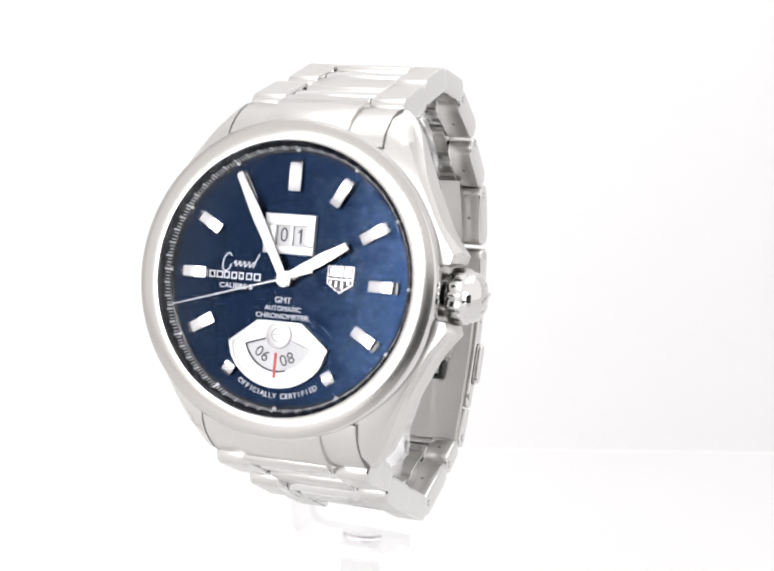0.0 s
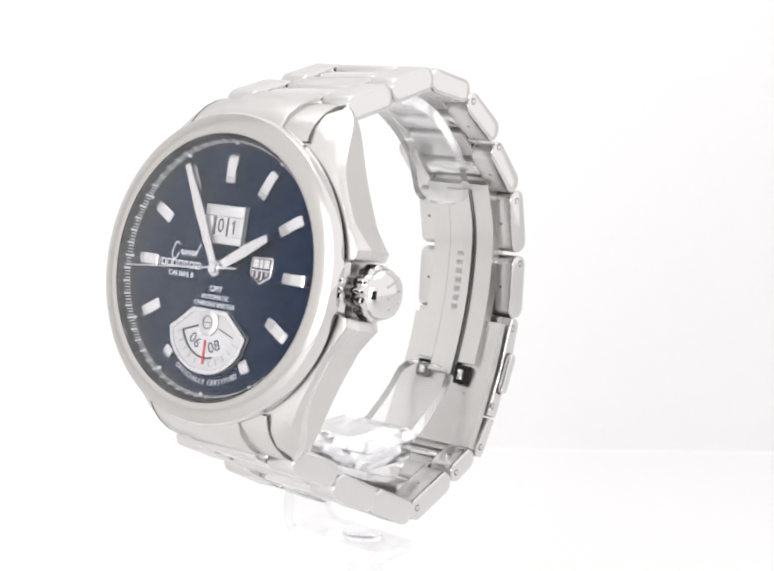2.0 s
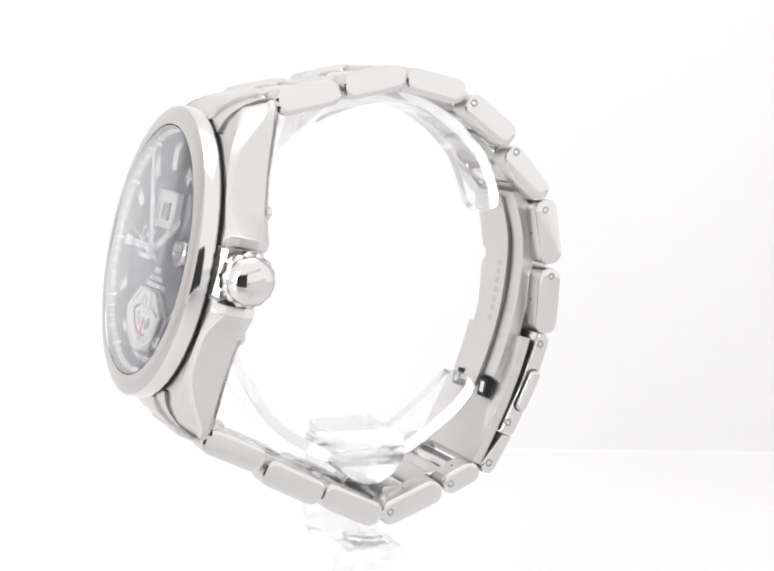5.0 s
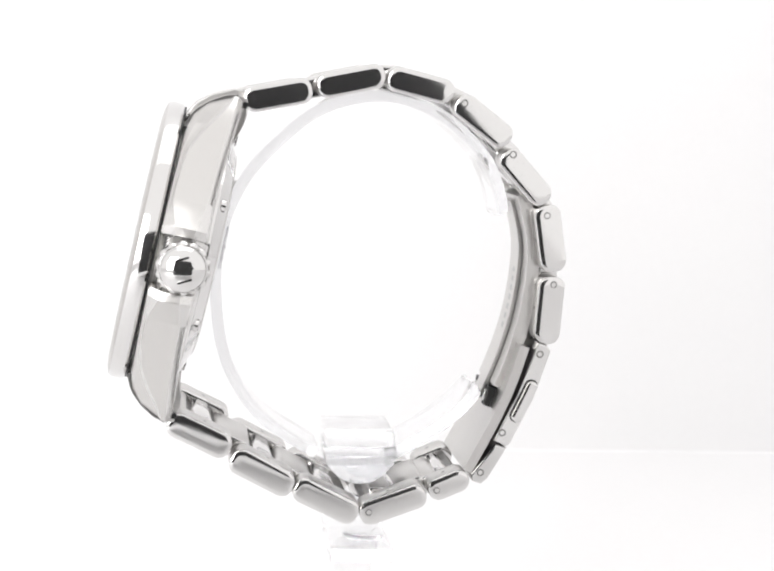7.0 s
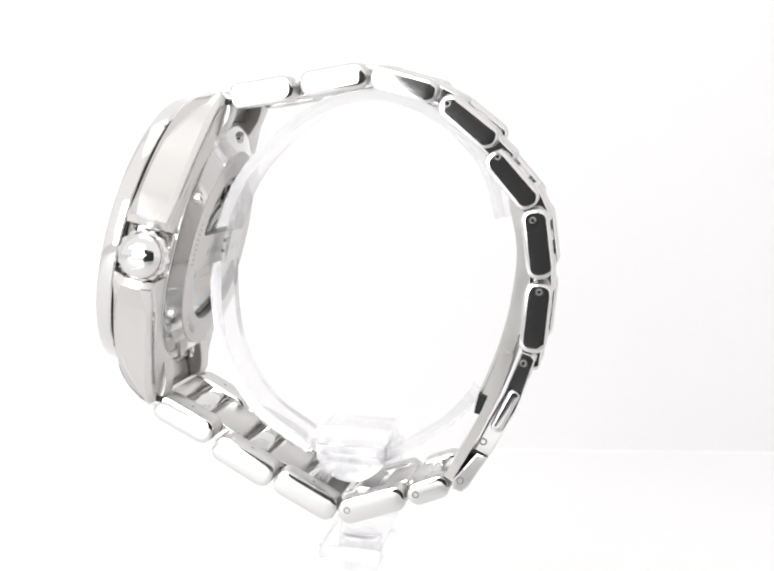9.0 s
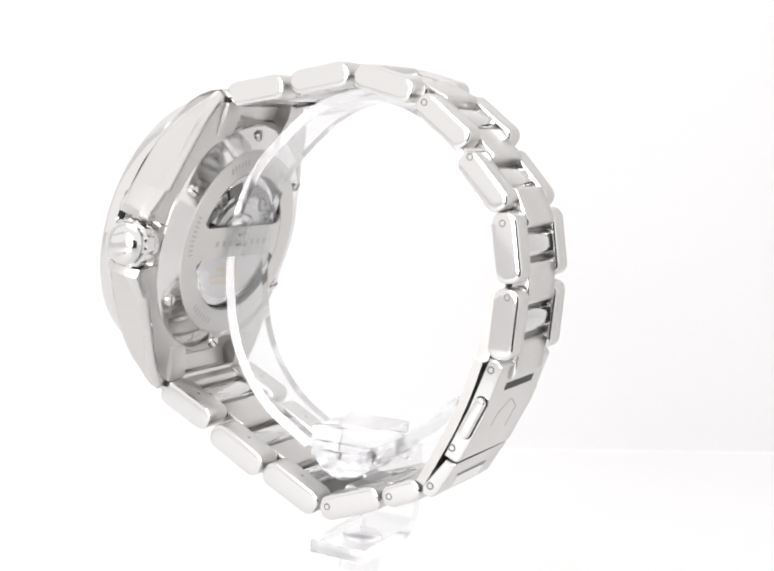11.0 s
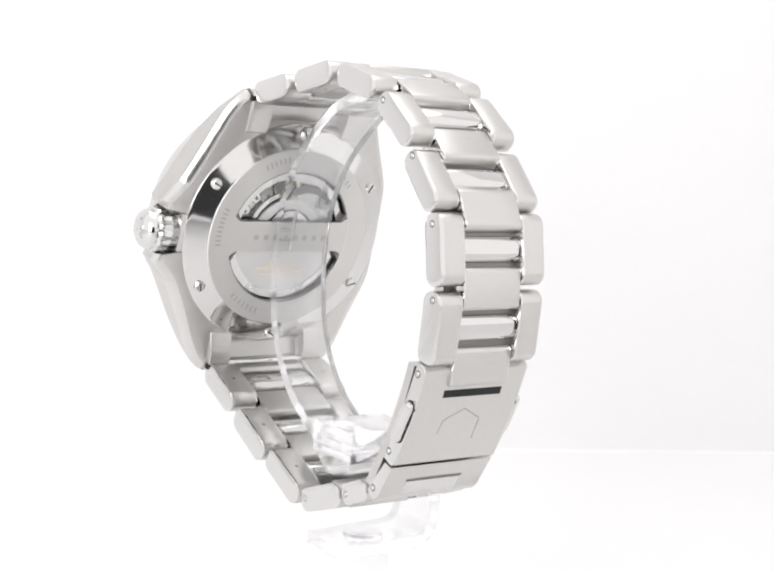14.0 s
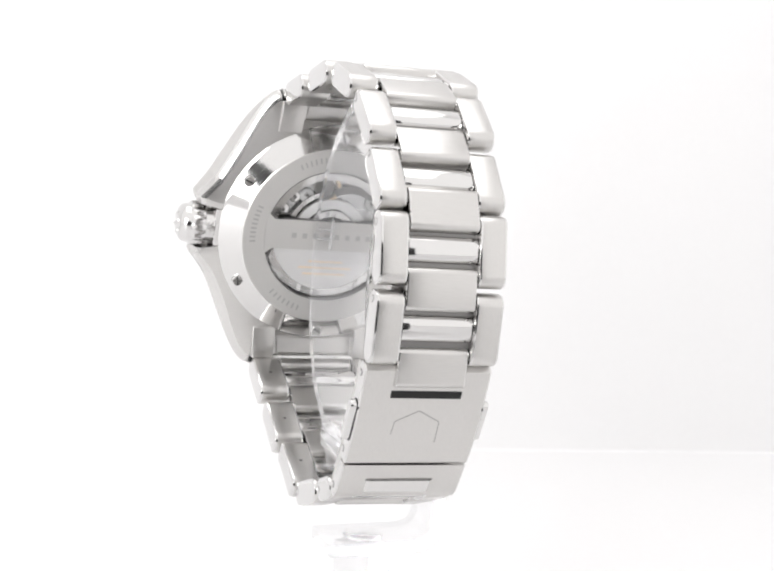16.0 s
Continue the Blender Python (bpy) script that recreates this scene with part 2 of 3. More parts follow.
def case_mesh():
    bm = bmesh.new()
    step = sorted({round(i * 1.0, 3) for i in range(90)} | {61.2, 61.6, 62.2, 62.6, 63.2, 63.6, 63.9, 64.2, 64.34, 64.36, 64.6, 9.8, 9.86, 9.92, 10.4, 11.5, 12.4, 12.6, 13.5, 14.5, 15.5, 16.5})
    angles = sorted(set(step + [90.0] + [180 - a for a in step if a > 0] + [180.0]))
    angles += [360 - a for a in angles[1:-1]][::-1]
    rings = []
    for d in angles:
        a = radians(d)
        fold = math.atan2(abs(math.sin(a)), abs(math.cos(a)))
        rho = reach(GUARD if math.cos(a) > 0 else OUTLINE, fold)
        u = abs(math.sin(a)) * rho
        top, panel = height(SHOULDER, u), height(PANEL, u)
        low = 0.5 - 1.7 * (u / 32.5) ** 3
        near = min(max((13.0 - u) / 6.0, 0.0), 1.0)
        foot = low + 1.25 + 1.1 * near * near * (3 - 2 * near) * (math.cos(a) > 0)
        if abs(math.cos(a)) * rho < 13.2 and u > 20:
            top, panel, low = 8.6, 7.0, 0.0
        if rho < 27.6 and math.cos(a) > 0 and u < 6:
            top, panel, low = 8.6, 7.0, -0.2
        prof = [(22.0, -0.3), (rho - 2.0, low - 0.1), (rho - 0.75, low + 0.35), (rho, foot), (rho, max(panel, low + 1.9)), (rho - 0.25 - 0.45 * max(top - panel, 0.3), max(top - 0.25, low + 2.2)),
                (rho * 0.75 + 6.5, top + (9.0 - top) * 0.5), (rho * 0.5 + 13.2, top + (9.0 - top) * 0.8), (26.6, 9.0), (24.0, 9.2)]
        rings.append([bm.verts.new((r * math.cos(a), r * math.sin(a), z)) for r, z in prof])
    n = len(rings)
    for i in range(n):
        p, q = rings[i], rings[(i + 1) % n]
        for k in range(len(p) - 1):
            bm.faces.new((p[k], p[k + 1], q[k + 1], q[k])).material_index = int(k in (1, 2, 4) and not (abs(p[3].co.x) < 16 and abs(p[3].co.y) > 20))
        bm.faces.new((p[-1], p[0], q[0], q[-1]))
    return bm


case = part("case", case_mesh(), brushed, watch, "brushed steel case with bright bevelled lugs", second=bevel_steel)
ring = lathe([(24.2, 8.8), (27.0, 9.0), (27.1, 9.4), (28.0, 9.55), (28.25, 9.9), (28.3, 12.0), (28.0, 12.6), (27.3, 13.0), (26.4, 13.25), (24.9, 13.45), (24.35, 13.3), (24.2, 12.9)], 144)
bmesh.ops.recalc_face_normals(ring, faces=ring.faces)
for f in ring.faces:
    f.material_index = int(abs(f.normal.z) < 0.75)
part("bezel", ring, satin, watch, "round bezel with satin top and polished side", second=polished)
# Dark ring stands in for the shaded groove between bezel and case.
part("bezel_groove_shade", lathe([(26.2, 9.0), (27.7, 9.1), (27.75, 9.25), (27.7, 9.5), (26.2, 9.45)], 144), dark, watch, "thin dark ring painting the shade in the groove under the bezel")
part("rehaut", lathe([(24.2, 12.9), (23.0, 10.6), (22.4, 10.4), (22.4, 9.4), (24.2, 9.4)], 144), rehaut, watch, "black inner ring with white minute track")
crystal = part("crystal", lathe([(0, 13.75), (23.4, 13.5), (24.15, 13.25), (24.15, 12.75), (0, 12.95)], 96), glass, watch, "domed sapphire crystal")
crystal.visible_shadow = False
dial = part("dial", lathe([(0, 10.2), (13.9, 10.2), (14.1, 10.05), (22.6, 10.05), (22.6, 9.3), (0, 9.3)], 144), dial_blue, watch, "dark blue sunray dial")


def marker(deg, r0, r1, w):
    prof = [(r0, 10.0), (r0, 11.1), (r0 + 0.2, 11.2), (r1 - 1.2, 11.25), (r1 - 0.4, 11.05), (r1 - 0.05, 10.7), (r1, 10.0)]
    return turned(prism(prof, -w / 2, w / 2, lambda r, z, x: (x, r, z), 0.12, 1), -deg)


for hour in range(1, 13):
    if hour == 6:
        continue
    r0, r1 = (18.0, 20.4) if hour in (5, 7) else (15.6, 21.0)
    part("hour_marker", marker(hour * 30, r0, r1, 2.1 if hour != 12 else 2.4), silver, dial, "applied silver hour marker" if hour == 1 else "")


def minute_track():
    bm = bmesh.new()
    for i in range(240):
        long = i % 4 == 0
        w, r1 = (0.36, 24.0) if long else (0.17, 23.7)
        b = bmesh.new()
        vs = [b.verts.new((x, r, z)) for x, r, z in ((-w / 2, 22.95, 10.8), (w / 2, 22.95, 10.8), (w / 2, 22.95 + 0.42 * (r1 - 22.75), 10.8 + 1.05 * (r1 - 22.75)), (-w / 2, 22.95 + 0.42 * (r1 - 22.75), 10.8 + 1.05 * (r1 - 22.75)))]
        b.faces.new(vs)
        ex = bmesh.ops.extrude_face_region(b, geom=b.faces[:])
        bmesh.ops.translate(b, vec=(0, -0.06, 0.02), verts=[v for v in ex["geom"] if isinstance(v, bmesh.types.BMVert)])
        merged(bm, turned(b, i * 1.5))
    return bm


tagged(part("minute_track", minute_track(), white_print, dial, "fine white minute track", smooth=False), kind="stuff")

for k in range(12):
    part("minute_dot", turned(lathe([(0, 10.95), (0.26, 10.95), (0.3, 10.9), (0.3, 10.5), (0, 10.5)], 14), 0, (22.85 * math.cos(radians(30 * k)), 22.85 * math.sin(radians(30 * k)), 0)), white_print, dial)

# date window
part("date_frame", box((-5.0, 4.4, 10.1), (4.7, 11.5, 10.4)), silver_flat, dial, "silvered plate in the date window")
for lo, hi in (((-5.0, 4.4, 10.2), (4.7, 5.9, 11.2)), ((-5.0, 9.4, 10.2), (4.7, 11.5, 11.2)), ((-5.0, 5.85, 10.2), (-2.75, 9.45, 11.18)), ((3.05, 5.85, 10.2), (4.7, 9.45, 11.18))):
    part("date_frame_bar", box(lo, hi, 0.3), date_silver, dial)
part("date_divider", box((0.05, 5.9, 10.4), (0.4, 9.4, 10.85), 0.05), date_silver, dial)
for x in (-2.7, 0.42):
    part("date_disc", box((x, 5.9, 10.38), (x + 2.6, 9.4, 10.5)), cream, dial, "pale date disc" if x < 0 else "", smooth=False)
    # Grey strip painted as the shadow along each disc's left edge.
    part("disc_shadow_edge", box((x, 5.95, 10.5), (x + 0.12, 9.35, 10.9)), pin_steel, dial, smooth=False)
part("date_numeral", lettering("0", 3.7, (-1.3, 7.65, 10.56), 0, 0.06, 0.9), black_print, dial, "black numeral 0", smooth=False)
part("date_numeral", merged(box((1.75, 6.4, 10.53), (2.1, 8.95, 10.58)), turned(box((-0.85, -0.15, 10.53), (0.0, 0.15, 10.58)), 38, (2.05, 8.8, 0))), black_print, dial, "black numeral 1", smooth=False)


# sub-dial
def sector(cx, cy, r0, r1, a0, a1, z0, z1, n=16):
    poly = [(cx + r1 * math.cos(radians(a0 + (a1 - a0) * i / n)), cy + r1 * math.sin(radians(a0 + (a1 - a0) * i / n))) for i in range(n + 1)]
    poly += [(cx + r0 * math.cos(radians(a1 - (a1 - a0) * i / n)), cy + r0 * math.sin(radians(a1 - (a1 - a0) * i / n))) for i in range(n + 1)]
    return prism(poly, z0, z1, flat)


HUB = (-0.4, -9.9)
ARC = [(-0.4 + 10.0 * math.cos(radians(a)), -9.7 + 9.6 * math.sin(radians(a))) for a in range(208, 333, 6)]
SUB = [(-4.6, -7.5), (-9.9, -11.7)] + ARC + [(9.1, -11.7), (3.8, -7.5)]
part("sub_dial", prism(SUB, 10.0, 10.72, flat, 0.2, 2), date_silver, dial, "silvered sub-dial plate with a fan window")
part("plate_edge", rim(SUB, 0.75, 10.6, 11.15), silver, dial, "raised bright edge")
part("sub_window", sector(*HUB, 2.3, 6.5, 198, 342, 10.70, 10.76), cream, dial, "white numbered disc in the sub-dial window")
# Shade of the recessed window painted along its edges, darkest on the left.
part("window_edge_shade", sector(*HUB, 6.3, 6.62, 197, 286, 10.72, 10.98), black_print, dial)
part("window_edge_shade", turned(box((2.6, -0.16, 10.72), (6.5, 0.16, 10.98)), 198, (*HUB, 0)), black_print, dial, smooth=False)
part("window_edge_shade", turned(box((2.6, -0.1, 10.72), (6.5, 0.1, 10.9)), 342, (*HUB, 0)), pin_steel, dial, smooth=False)
part("sub_hub", turned(lathe([(0, 11.25), (2.15, 11.25), (2.4, 11.1), (2.45, 10.6), (0, 10.6)], 40), 0, (*HUB, 0)), date_silver, dial, "round silvered boss")
part("hub_ring", turned(lathe([(1.05, 11.24), (1.25, 11.24), (1.25, 11.32), (1.05, 11.32)], 32), 0, (*HUB, 0)), pin_steel, dial)
part("hub_slot", box((-1.25, -10.0, 11.24), (0.45, -9.8, 11.3)), pin_steel, dial, smooth=False)
part("sub_numeral", lettering("06", 2.9, (-3.3, -13.5, 10.80), -32), black_print, dial, smooth=False)
part("sub_numeral", lettering("08", 2.9, (1.6, -14.1, 10.80), 24), black_print, dial, smooth=False)
part("sub_pointer", box((-0.85, -17.5, 10.78), (-0.45, -13.1, 11.0)), red, dial, "red pointer line")
for k in range(-5, 6):
    if k:
        part("sub_tick", turned(box((6.9, -0.07, 10.7), (8.0, 0.07, 10.76)), 266 + k * 13.5, (*HUB, 0)), pin_steel, dial, smooth=False)

# printed words
part("dial_word", lettering("CALIBRE 8", 1.3, (-9.9, -2.0, 10.25), 0, 0.06, 1.1), white_print, dial, "small white printed word", smooth=False)
part("dial_word", lettering("GMT", 1.5, (-0.5, -3.8, 10.25)), white_print, dial, smooth=False)
part("dial_word", lettering("AUTOMATIC", 1.2, (-0.4, -5.3, 10.25)), white_print, dial, smooth=False)
part("dial_word", lettering("CHRONOMETER", 1.25, (-0.4, -6.65, 10.25), 0, 0.06, 1.1), white_print, dial, smooth=False)
words = bmesh.new()
text = "OFFICIALLY CERTIFIED"
for i, ch in enumerate(text):
    if ch != " ":
        a = 270 + (i - (len(text) - 1) / 2) * 3.45
        merged(words, lettering(ch, 1.3, (-0.1 + 13.2 * math.cos(radians(a)), -7.5 + 13.2 * math.sin(radians(a)), 10.2), a + 90))
part("dial_word", words, white_print, dial, smooth=False)
name_bars = bmesh.new()
for i, w in enumerate((1.15, 1.3, 1.1, 1.1, 0.95, 1.1, 1.3)):
    x = -15.4 + i * 1.47
    merged(name_bars, rim([(x, -0.75), (x + w, -0.75), (x + w, 0.5), (x, 0.5)], 0.3, 10.15, 10.22))
part("maker_bars", name_bars, white_print, dial, "row of small white bars", smooth=False)


def stroke(points, w, z):
    """A thin printed line along points."""
    bm = bmesh.new()
    rows = []
    for k, p in enumerate(points):
        d = (Vector(points[min(k + 1, len(points) - 1)]) - Vector(points[max(k - 1, 0)])).normalized() * w / 2
        rows.append([bm.verts.new((p[0] - d.y, p[1] + d.x, z)), bm.verts.new((p[0] + d.y, p[1] - d.x, z)), bm.verts.new((p[0] + d.y, p[1] - d.x, z + 0.06)), bm.verts.new((p[0] - d.y, p[1] + d.x, z + 0.06))])
    for a, b in zip(rows, rows[1:]):
        for k in range(4):
            bm.faces.new((a[k], a[(k + 1) % 4], b[(k + 1) % 4], b[k]))
    return bm


script = bmesh.new()
swirl = [(-12.0 + 0.85 * math.cos(a) + 0.25 * math.sin(a), 2.2 + 1.6 * math.sin(a)) for a in (math.pi * (0.25 + 0.1 * i) for i in range(18))]
wave = [(-10.8 + 0.13 * i + 0.2 * math.sin(i * 0.9), 2.0 + 0.5 * math.sin(i * 0.9)) for i in range(32)]
merged(script, stroke(swirl, 0.2, 10.15))
merged(script, stroke(wave, 0.18, 10.15))
merged(script, stroke([(-6.9, 1.5), (-6.4, 2.8), (-5.8, 4.0)], 0.2, 10.15))
part("script_bars", script, white_print, dial, "slanted white strokes", smooth=False)
SHIELD = [(7.6, 3.2), (12.8, 3.2), (12.8, -0.2), (10.2, -1.9), (7.6, -0.2)]
part("shield_emblem", prism(SHIELD, 10.05, 10.9, flat, 0.2, 1), silver, dial, "silver shield emblem")
part("emblem_field", prism([(10.2 + (x - 10.2) * 0.86, 0.9 + (y - 0.9) * 0.86) for x, y in SHIELD], 10.86, 10.93, flat), black_print, dial, smooth=False)
part("emblem_bars", merged(merged(box((8.3, 1.2, 10.9), (9.7, 2.7, 11.0)), box((9.9, 1.2, 10.9), (10.7, 2.7, 11.0))), box((10.9, 1.2, 10.9), (12.2, 2.7, 11.0))), silver, dial, smooth=False)
part("emblem_band", box((7.9, 0.62, 10.9), (12.5, 0.86, 11.0)), silver, dial, smooth=False)
part("emblem_bars", merged(merged(box((8.3, -0.1, 10.9), (8.7, 0.5, 11.0)), box((9.3, -0.6, 10.9), (9.7, 0.5, 11.0))), merged(box((10.4, -0.9, 10.9), (10.8, 0.5, 11.0)), box((11.5, -0.2, 10.9), (11.9, 0.5, 11.0)))), silver, dial, smooth=False)


# time pieces
def pointer(length, w, tail, z, wide_from):
    poly = [(-w * 0.5, -tail), (w * 0.5, -tail), (w * 0.62, length * wide_from), (w * 0.45, length), (-w * 0.45, length), (-w * 0.62, length * wide_from)]
    return prism(poly, z, z + 0.3, flat, 0.12, 1)


part("hour_hand", turned(merged(pointer(13.0, 1.7, 1.5, 11.4, 0.6), lathe([(0, 11.75), (1.5, 11.75), (1.5, 11.4), (0, 11.4)], 32)), -59.5), silver, watch, "silver hour hand")
part("minute_hand", turned(merged(pointer(21.0, 1.6, 1.5, 11.85, 0.6), lathe([(0, 12.25), (1.35, 12.25), (1.35, 11.85), (0, 11.85)], 32)), 29.8), silver, watch, "silver minute hand")
second_hand = part("second_hand", merged(prism([(-0.18, -5.8), (0.18, -5.8), (0.1, 23.0), (-0.1, 23.0)], 12.35, 12.5, flat), lathe([(0, 12.7), (0.9, 12.7), (1.0, 12.3), (0, 12.3)], 32)), silver, watch, "thin silver second hand")


# crown
def crown_mesh():
    bm = lathe([(0, 26.5), (3.9, 26.5), (3.9, 28.4), (4.6, 28.6), (4.9, 29.2), (4.9, 31.3), (4.6, 31.7), (4.42, 31.85), (4.42, 32.3), (4.3, 32.9), (3.9, 33.6), (3.1, 34.15), (1.8, 34.55), (0, 34.7)], 140, closed=False)
    for v in bm.verts:
        r = math.hypot(v.co.x, v.co.y)
        if 4.55 < r < 5.0:
            k = 1 + 0.03 * math.cos(14 * math.atan2(v.co.y, v.co.x))
            v.co.x *= k
            v.co.y *= k
    bmesh.ops.transform(bm, matrix=Matrix.Translation((0, -0.2, 3.6)) @ pose(0, 0, 0, 0, 90, 0), verts=bm.verts)
    return bm


crown = part("crown", crown_mesh(), polished, watch, "polished fluted winding crown")
relief = merged(merged(box((34.4, -0.4, 1.7), (34.92, 0.0, 5.2)), box((33.9, -2.4, 2.6), (34.55, -2.0, 5.2))), box((33.9, 1.6, 2.0), (34.55, 2.0, 4.6)))
bmesh.ops.rotate(relief, cent=(34.5, -0.2, 3.6), matrix=Matrix.Rotation(radians(28), 3, "X"), verts=relief.verts)
part("crown_relief", relief, polished, crown, smooth=False)


# caseback
back = part("caseback", lathe([(25.6, 0.2), (25.6, -0.4), (25.0, -0.8), (20.9, -2.3), (20.6, -2.5), (16.4, -2.6), (16.4, -1.2), (20, 0.4)], 128), polished, watch, "polished steel caseback ring with six screws")
part("back_plate", lathe([(20.7, -2.45), (20.5, -2.62), (15.6, -2.66), (15.4, -2.4), (15.4, -1.0), (20.7, -1.0)], 128), blasted, back, "brushed engraved ring")


part("movement", lathe([(0, 0.2), (15.8, 0.2), (15.8, 0.6), (0, 0.6)], 64), movement_steel, back, "silvered movement plate behind the windows")
bridge = [(13.6, 3.4), (15.4, 5.6), (15.9, 5.6), (15.9, -5.2), (15.4, -5.2), (13.6, -3.0), (-13.6, -3.0), (-15.4, -5.2), (-15.9, -5.2), (-15.9, 5.6), (-15.4, 5.6), (-13.6, 3.4)]
part("back_bridge", prism(bridge, -2.6, -1.6, flat, 0.25, 1), blasted, back, "brushed bridge across the caseback window")
part("rotor", sector(0, 0, 3.0, 14.2, 195, 345, -0.9, -0.3, 24), rotor_silver, back, "silvered winding rotor with gold lettering bars")
def half_window(sign, chord, r):
    a0 = math.asin(5.4 / r)
    arc = [(r * math.cos(a0 + (math.pi - 2 * a0) * i / 24), sign * r * math.sin(a0 + (math.pi - 2 * a0) * i / 24)) for i in range(25)]
    return arc + [(-13.5, sign * chord), (13.5, sign * chord)]


part("window_rim", rim(half_window(1, 3.4, 15.7), 0.55, -2.5, -1.0), pin_steel, back, "dark window edge")
part("window_rim", rim(half_window(-1, 3.0, 15.7), 0.55, -2.5, -1.0), pin_steel, back)
part("rotor_ring", lathe([(14.9, -1.2), (13.2, -1.2), (13.2, -0.6), (14.9, -0.6)], 64), polished, back)
ring_bars = bmesh.new()
for a in [176 + 3.2 * i for i in range(-5, 4)] + [112 - 3.6 * i for i in range(-2, 4)] + [228 + 4 * i for i in range(7)] + [60 - 3.5 * i for i in range(6)]:
    merged(ring_bars, turned(box((17.6, -0.2, -2.69), (18.9, 0.2, -2.6)), -a + 180))
tagged(part("engraved_bars", ring_bars, back_engraving, back, "ring of small engraved bars", smooth=False), kind="stuff")
cross_bars = bmesh.new()
for i in range(8):
    merged(cross_bars, box((-9.4 + i * 2.5, -0.6, -2.65), (-8.3 + i * 2.5, 0.6, -2.58)))
tagged(part("engraved_bars", cross_bars, back_engraving, back, smooth=False), kind="stuff")
for k, w in ((-1, 5.0), (0, 6.2), (1, 4.0)):
    part("rotor_bars", box((-w, -8.3 + k * 1.5, -0.98), (w, -7.85 + k * 1.5, -0.88)), gold, back, smooth=False)
for x, y, r in ((11.4, 5.4, 1.5), (9.0, 8.4, 1.3), (6.3, 9.0, 1.7), (-9.5, 8.0, 2.0), (-12.0, 5.2, 1.2), (2.4, 12.4, 1.2), (-4.0, 12.6, 1.4), (12.9, 7.0, 0.8)):
    part("gear", turned(lathe([(0, -0.7), (r * 0.3, -0.7), (r * 0.35, -0.3), (r * 0.86, -0.25), (r, -0.05), (r, 0.3), (0, 0.3)], 28), 0, (x, y, 0)), polished if r < 1.6 else silver_flat, back)
    part("jewel", turned(lathe([(0, -0.82), (r * 0.22, -0.8), (r * 0.28, -0.6), (0, -0.6)], 16), 0, (x, y, 0)), pin_steel, back)
part("balance_ring", sector(2.5, 11.2, 3.0, 3.7, 20, 250, -0.85, -0.5, 24), brass, back, "pale brass balance wheel rim")
part("balance_disc", turned(lathe([(0, -0.55), (2.2, -0.55), (2.4, -0.4), (2.4, 0.2), (0, 0.2)], 32), 0, (2.5, 11.2, 0)), pin_steel, back)
part("movement_arc", sector(0, 0, 6.4, 8.6, 18, 150, -1.2, -0.5, 28), rotor_silver, back, "silvered winding bearing arc")
part("movement_arc", sector(0, 0, 4.6, 6.0, 10, 170, -1.3, -0.6, 28), polished, back)
part("movement_arc", sector(0, 0, 9.4, 10.4, 24, 70, -1.0, -0.4, 14), polished, back)
part("movement_arc", sector(-4, 3.0, 7.2, 9.0, 60, 128, -1.0, -0.4, 14), pin_steel, back)
for k in range(6):
    a = radians(30 + 60 * k)
    x, y = 23.4 * math.cos(a), 23.4 * math.sin(a)
    part("screw", turned(lathe([(0, -2.0), (1.05, -2.0), (1.25, -1.8), (1.25, -0.6), (0, -0.6)], 24), 0, (x, y, 0)), polished, back, "small slotted screw" if k == 0 else "")
    part("slot", turned(box((-1.0, -0.16, -2.04), (1.0, 0.16, -1.9)), 25 + 47 * k, (x, y, 0)), dark, back, smooth=False)

# end links between the lugs
END = [(24.4, 9.0), (25.6, 8.7), (27.0, 8.1), (28.4, 7.1), (30.2, 5.2), (31.8, 2.6), (32.6, 0.2), (32.2, -1.6), (31.2, -1.9), (30.2, 0.6), (27.5, 1.6), (24.4, 1.8)]
EAR = [(26.0, 6.0), (30.4, 2.6), (30.4, -1.9), (29.2, -2.2), (27.0, -1.9), (23.4, -0.9), (22.6, 0.0), (23.0, 1.5)]
for sign in (1, -1):
    end_piece = part("end_link", prism([(sign * u, n) for u, n in END], -14.95, 14.95, side, 0.25, 2), brushed_y, watch, "brushed curved end link")
    for flip in (1, -1):
        lo, hi = sorted((flip * 14.9, flip * 15.1))
        part("lug_gap", prism([(sign * u, n + 0.06) for u, n in END[:7]] + [(sign * 30.0, 0.0), (sign * 25.0, 4.0)], lo, hi, side), pin_steel, end_piece, smooth=False)
        lo, hi = sorted((flip * 9.6, flip * 14.9))
        part("end_link_ear", prism([(sign * u, n) for u, n in EAR], lo, hi, side, 0.2, 2), brushed_y, end_piece)
        lo, hi = sorted((flip * 13.2, flip * 15.15))
        part("bar_hole", prism([(sign * u, n) for u, n in ((30.3, 0.6), (31.5, 0.0), (31.5, -1.9), (30.3, -1.7))], lo, hi, side), dark, end_piece, smooth=False)
    bar = lathe([(0, -14.5), (0.85, -14.5), (0.85, 14.5), (0, 14.5)], 20, closed=False)
    bmesh.ops.transform(bar, matrix=Matrix.Translation((0, sign * 30.6, -0.9)) @ pose(0, 0, 0, 0, 90, 0), verts=bar.verts)
    part("spring_bar", bar, polished, end_piece, "polished spring bar")

TONGUE = [(26.5, 9.1), (29.3, 7.6), (31.6, 4.8), (33.5, 0.9), (33.4, -1.6), (31.8, -2.2), (30.6, 0.4), (26.5, 1.4)]
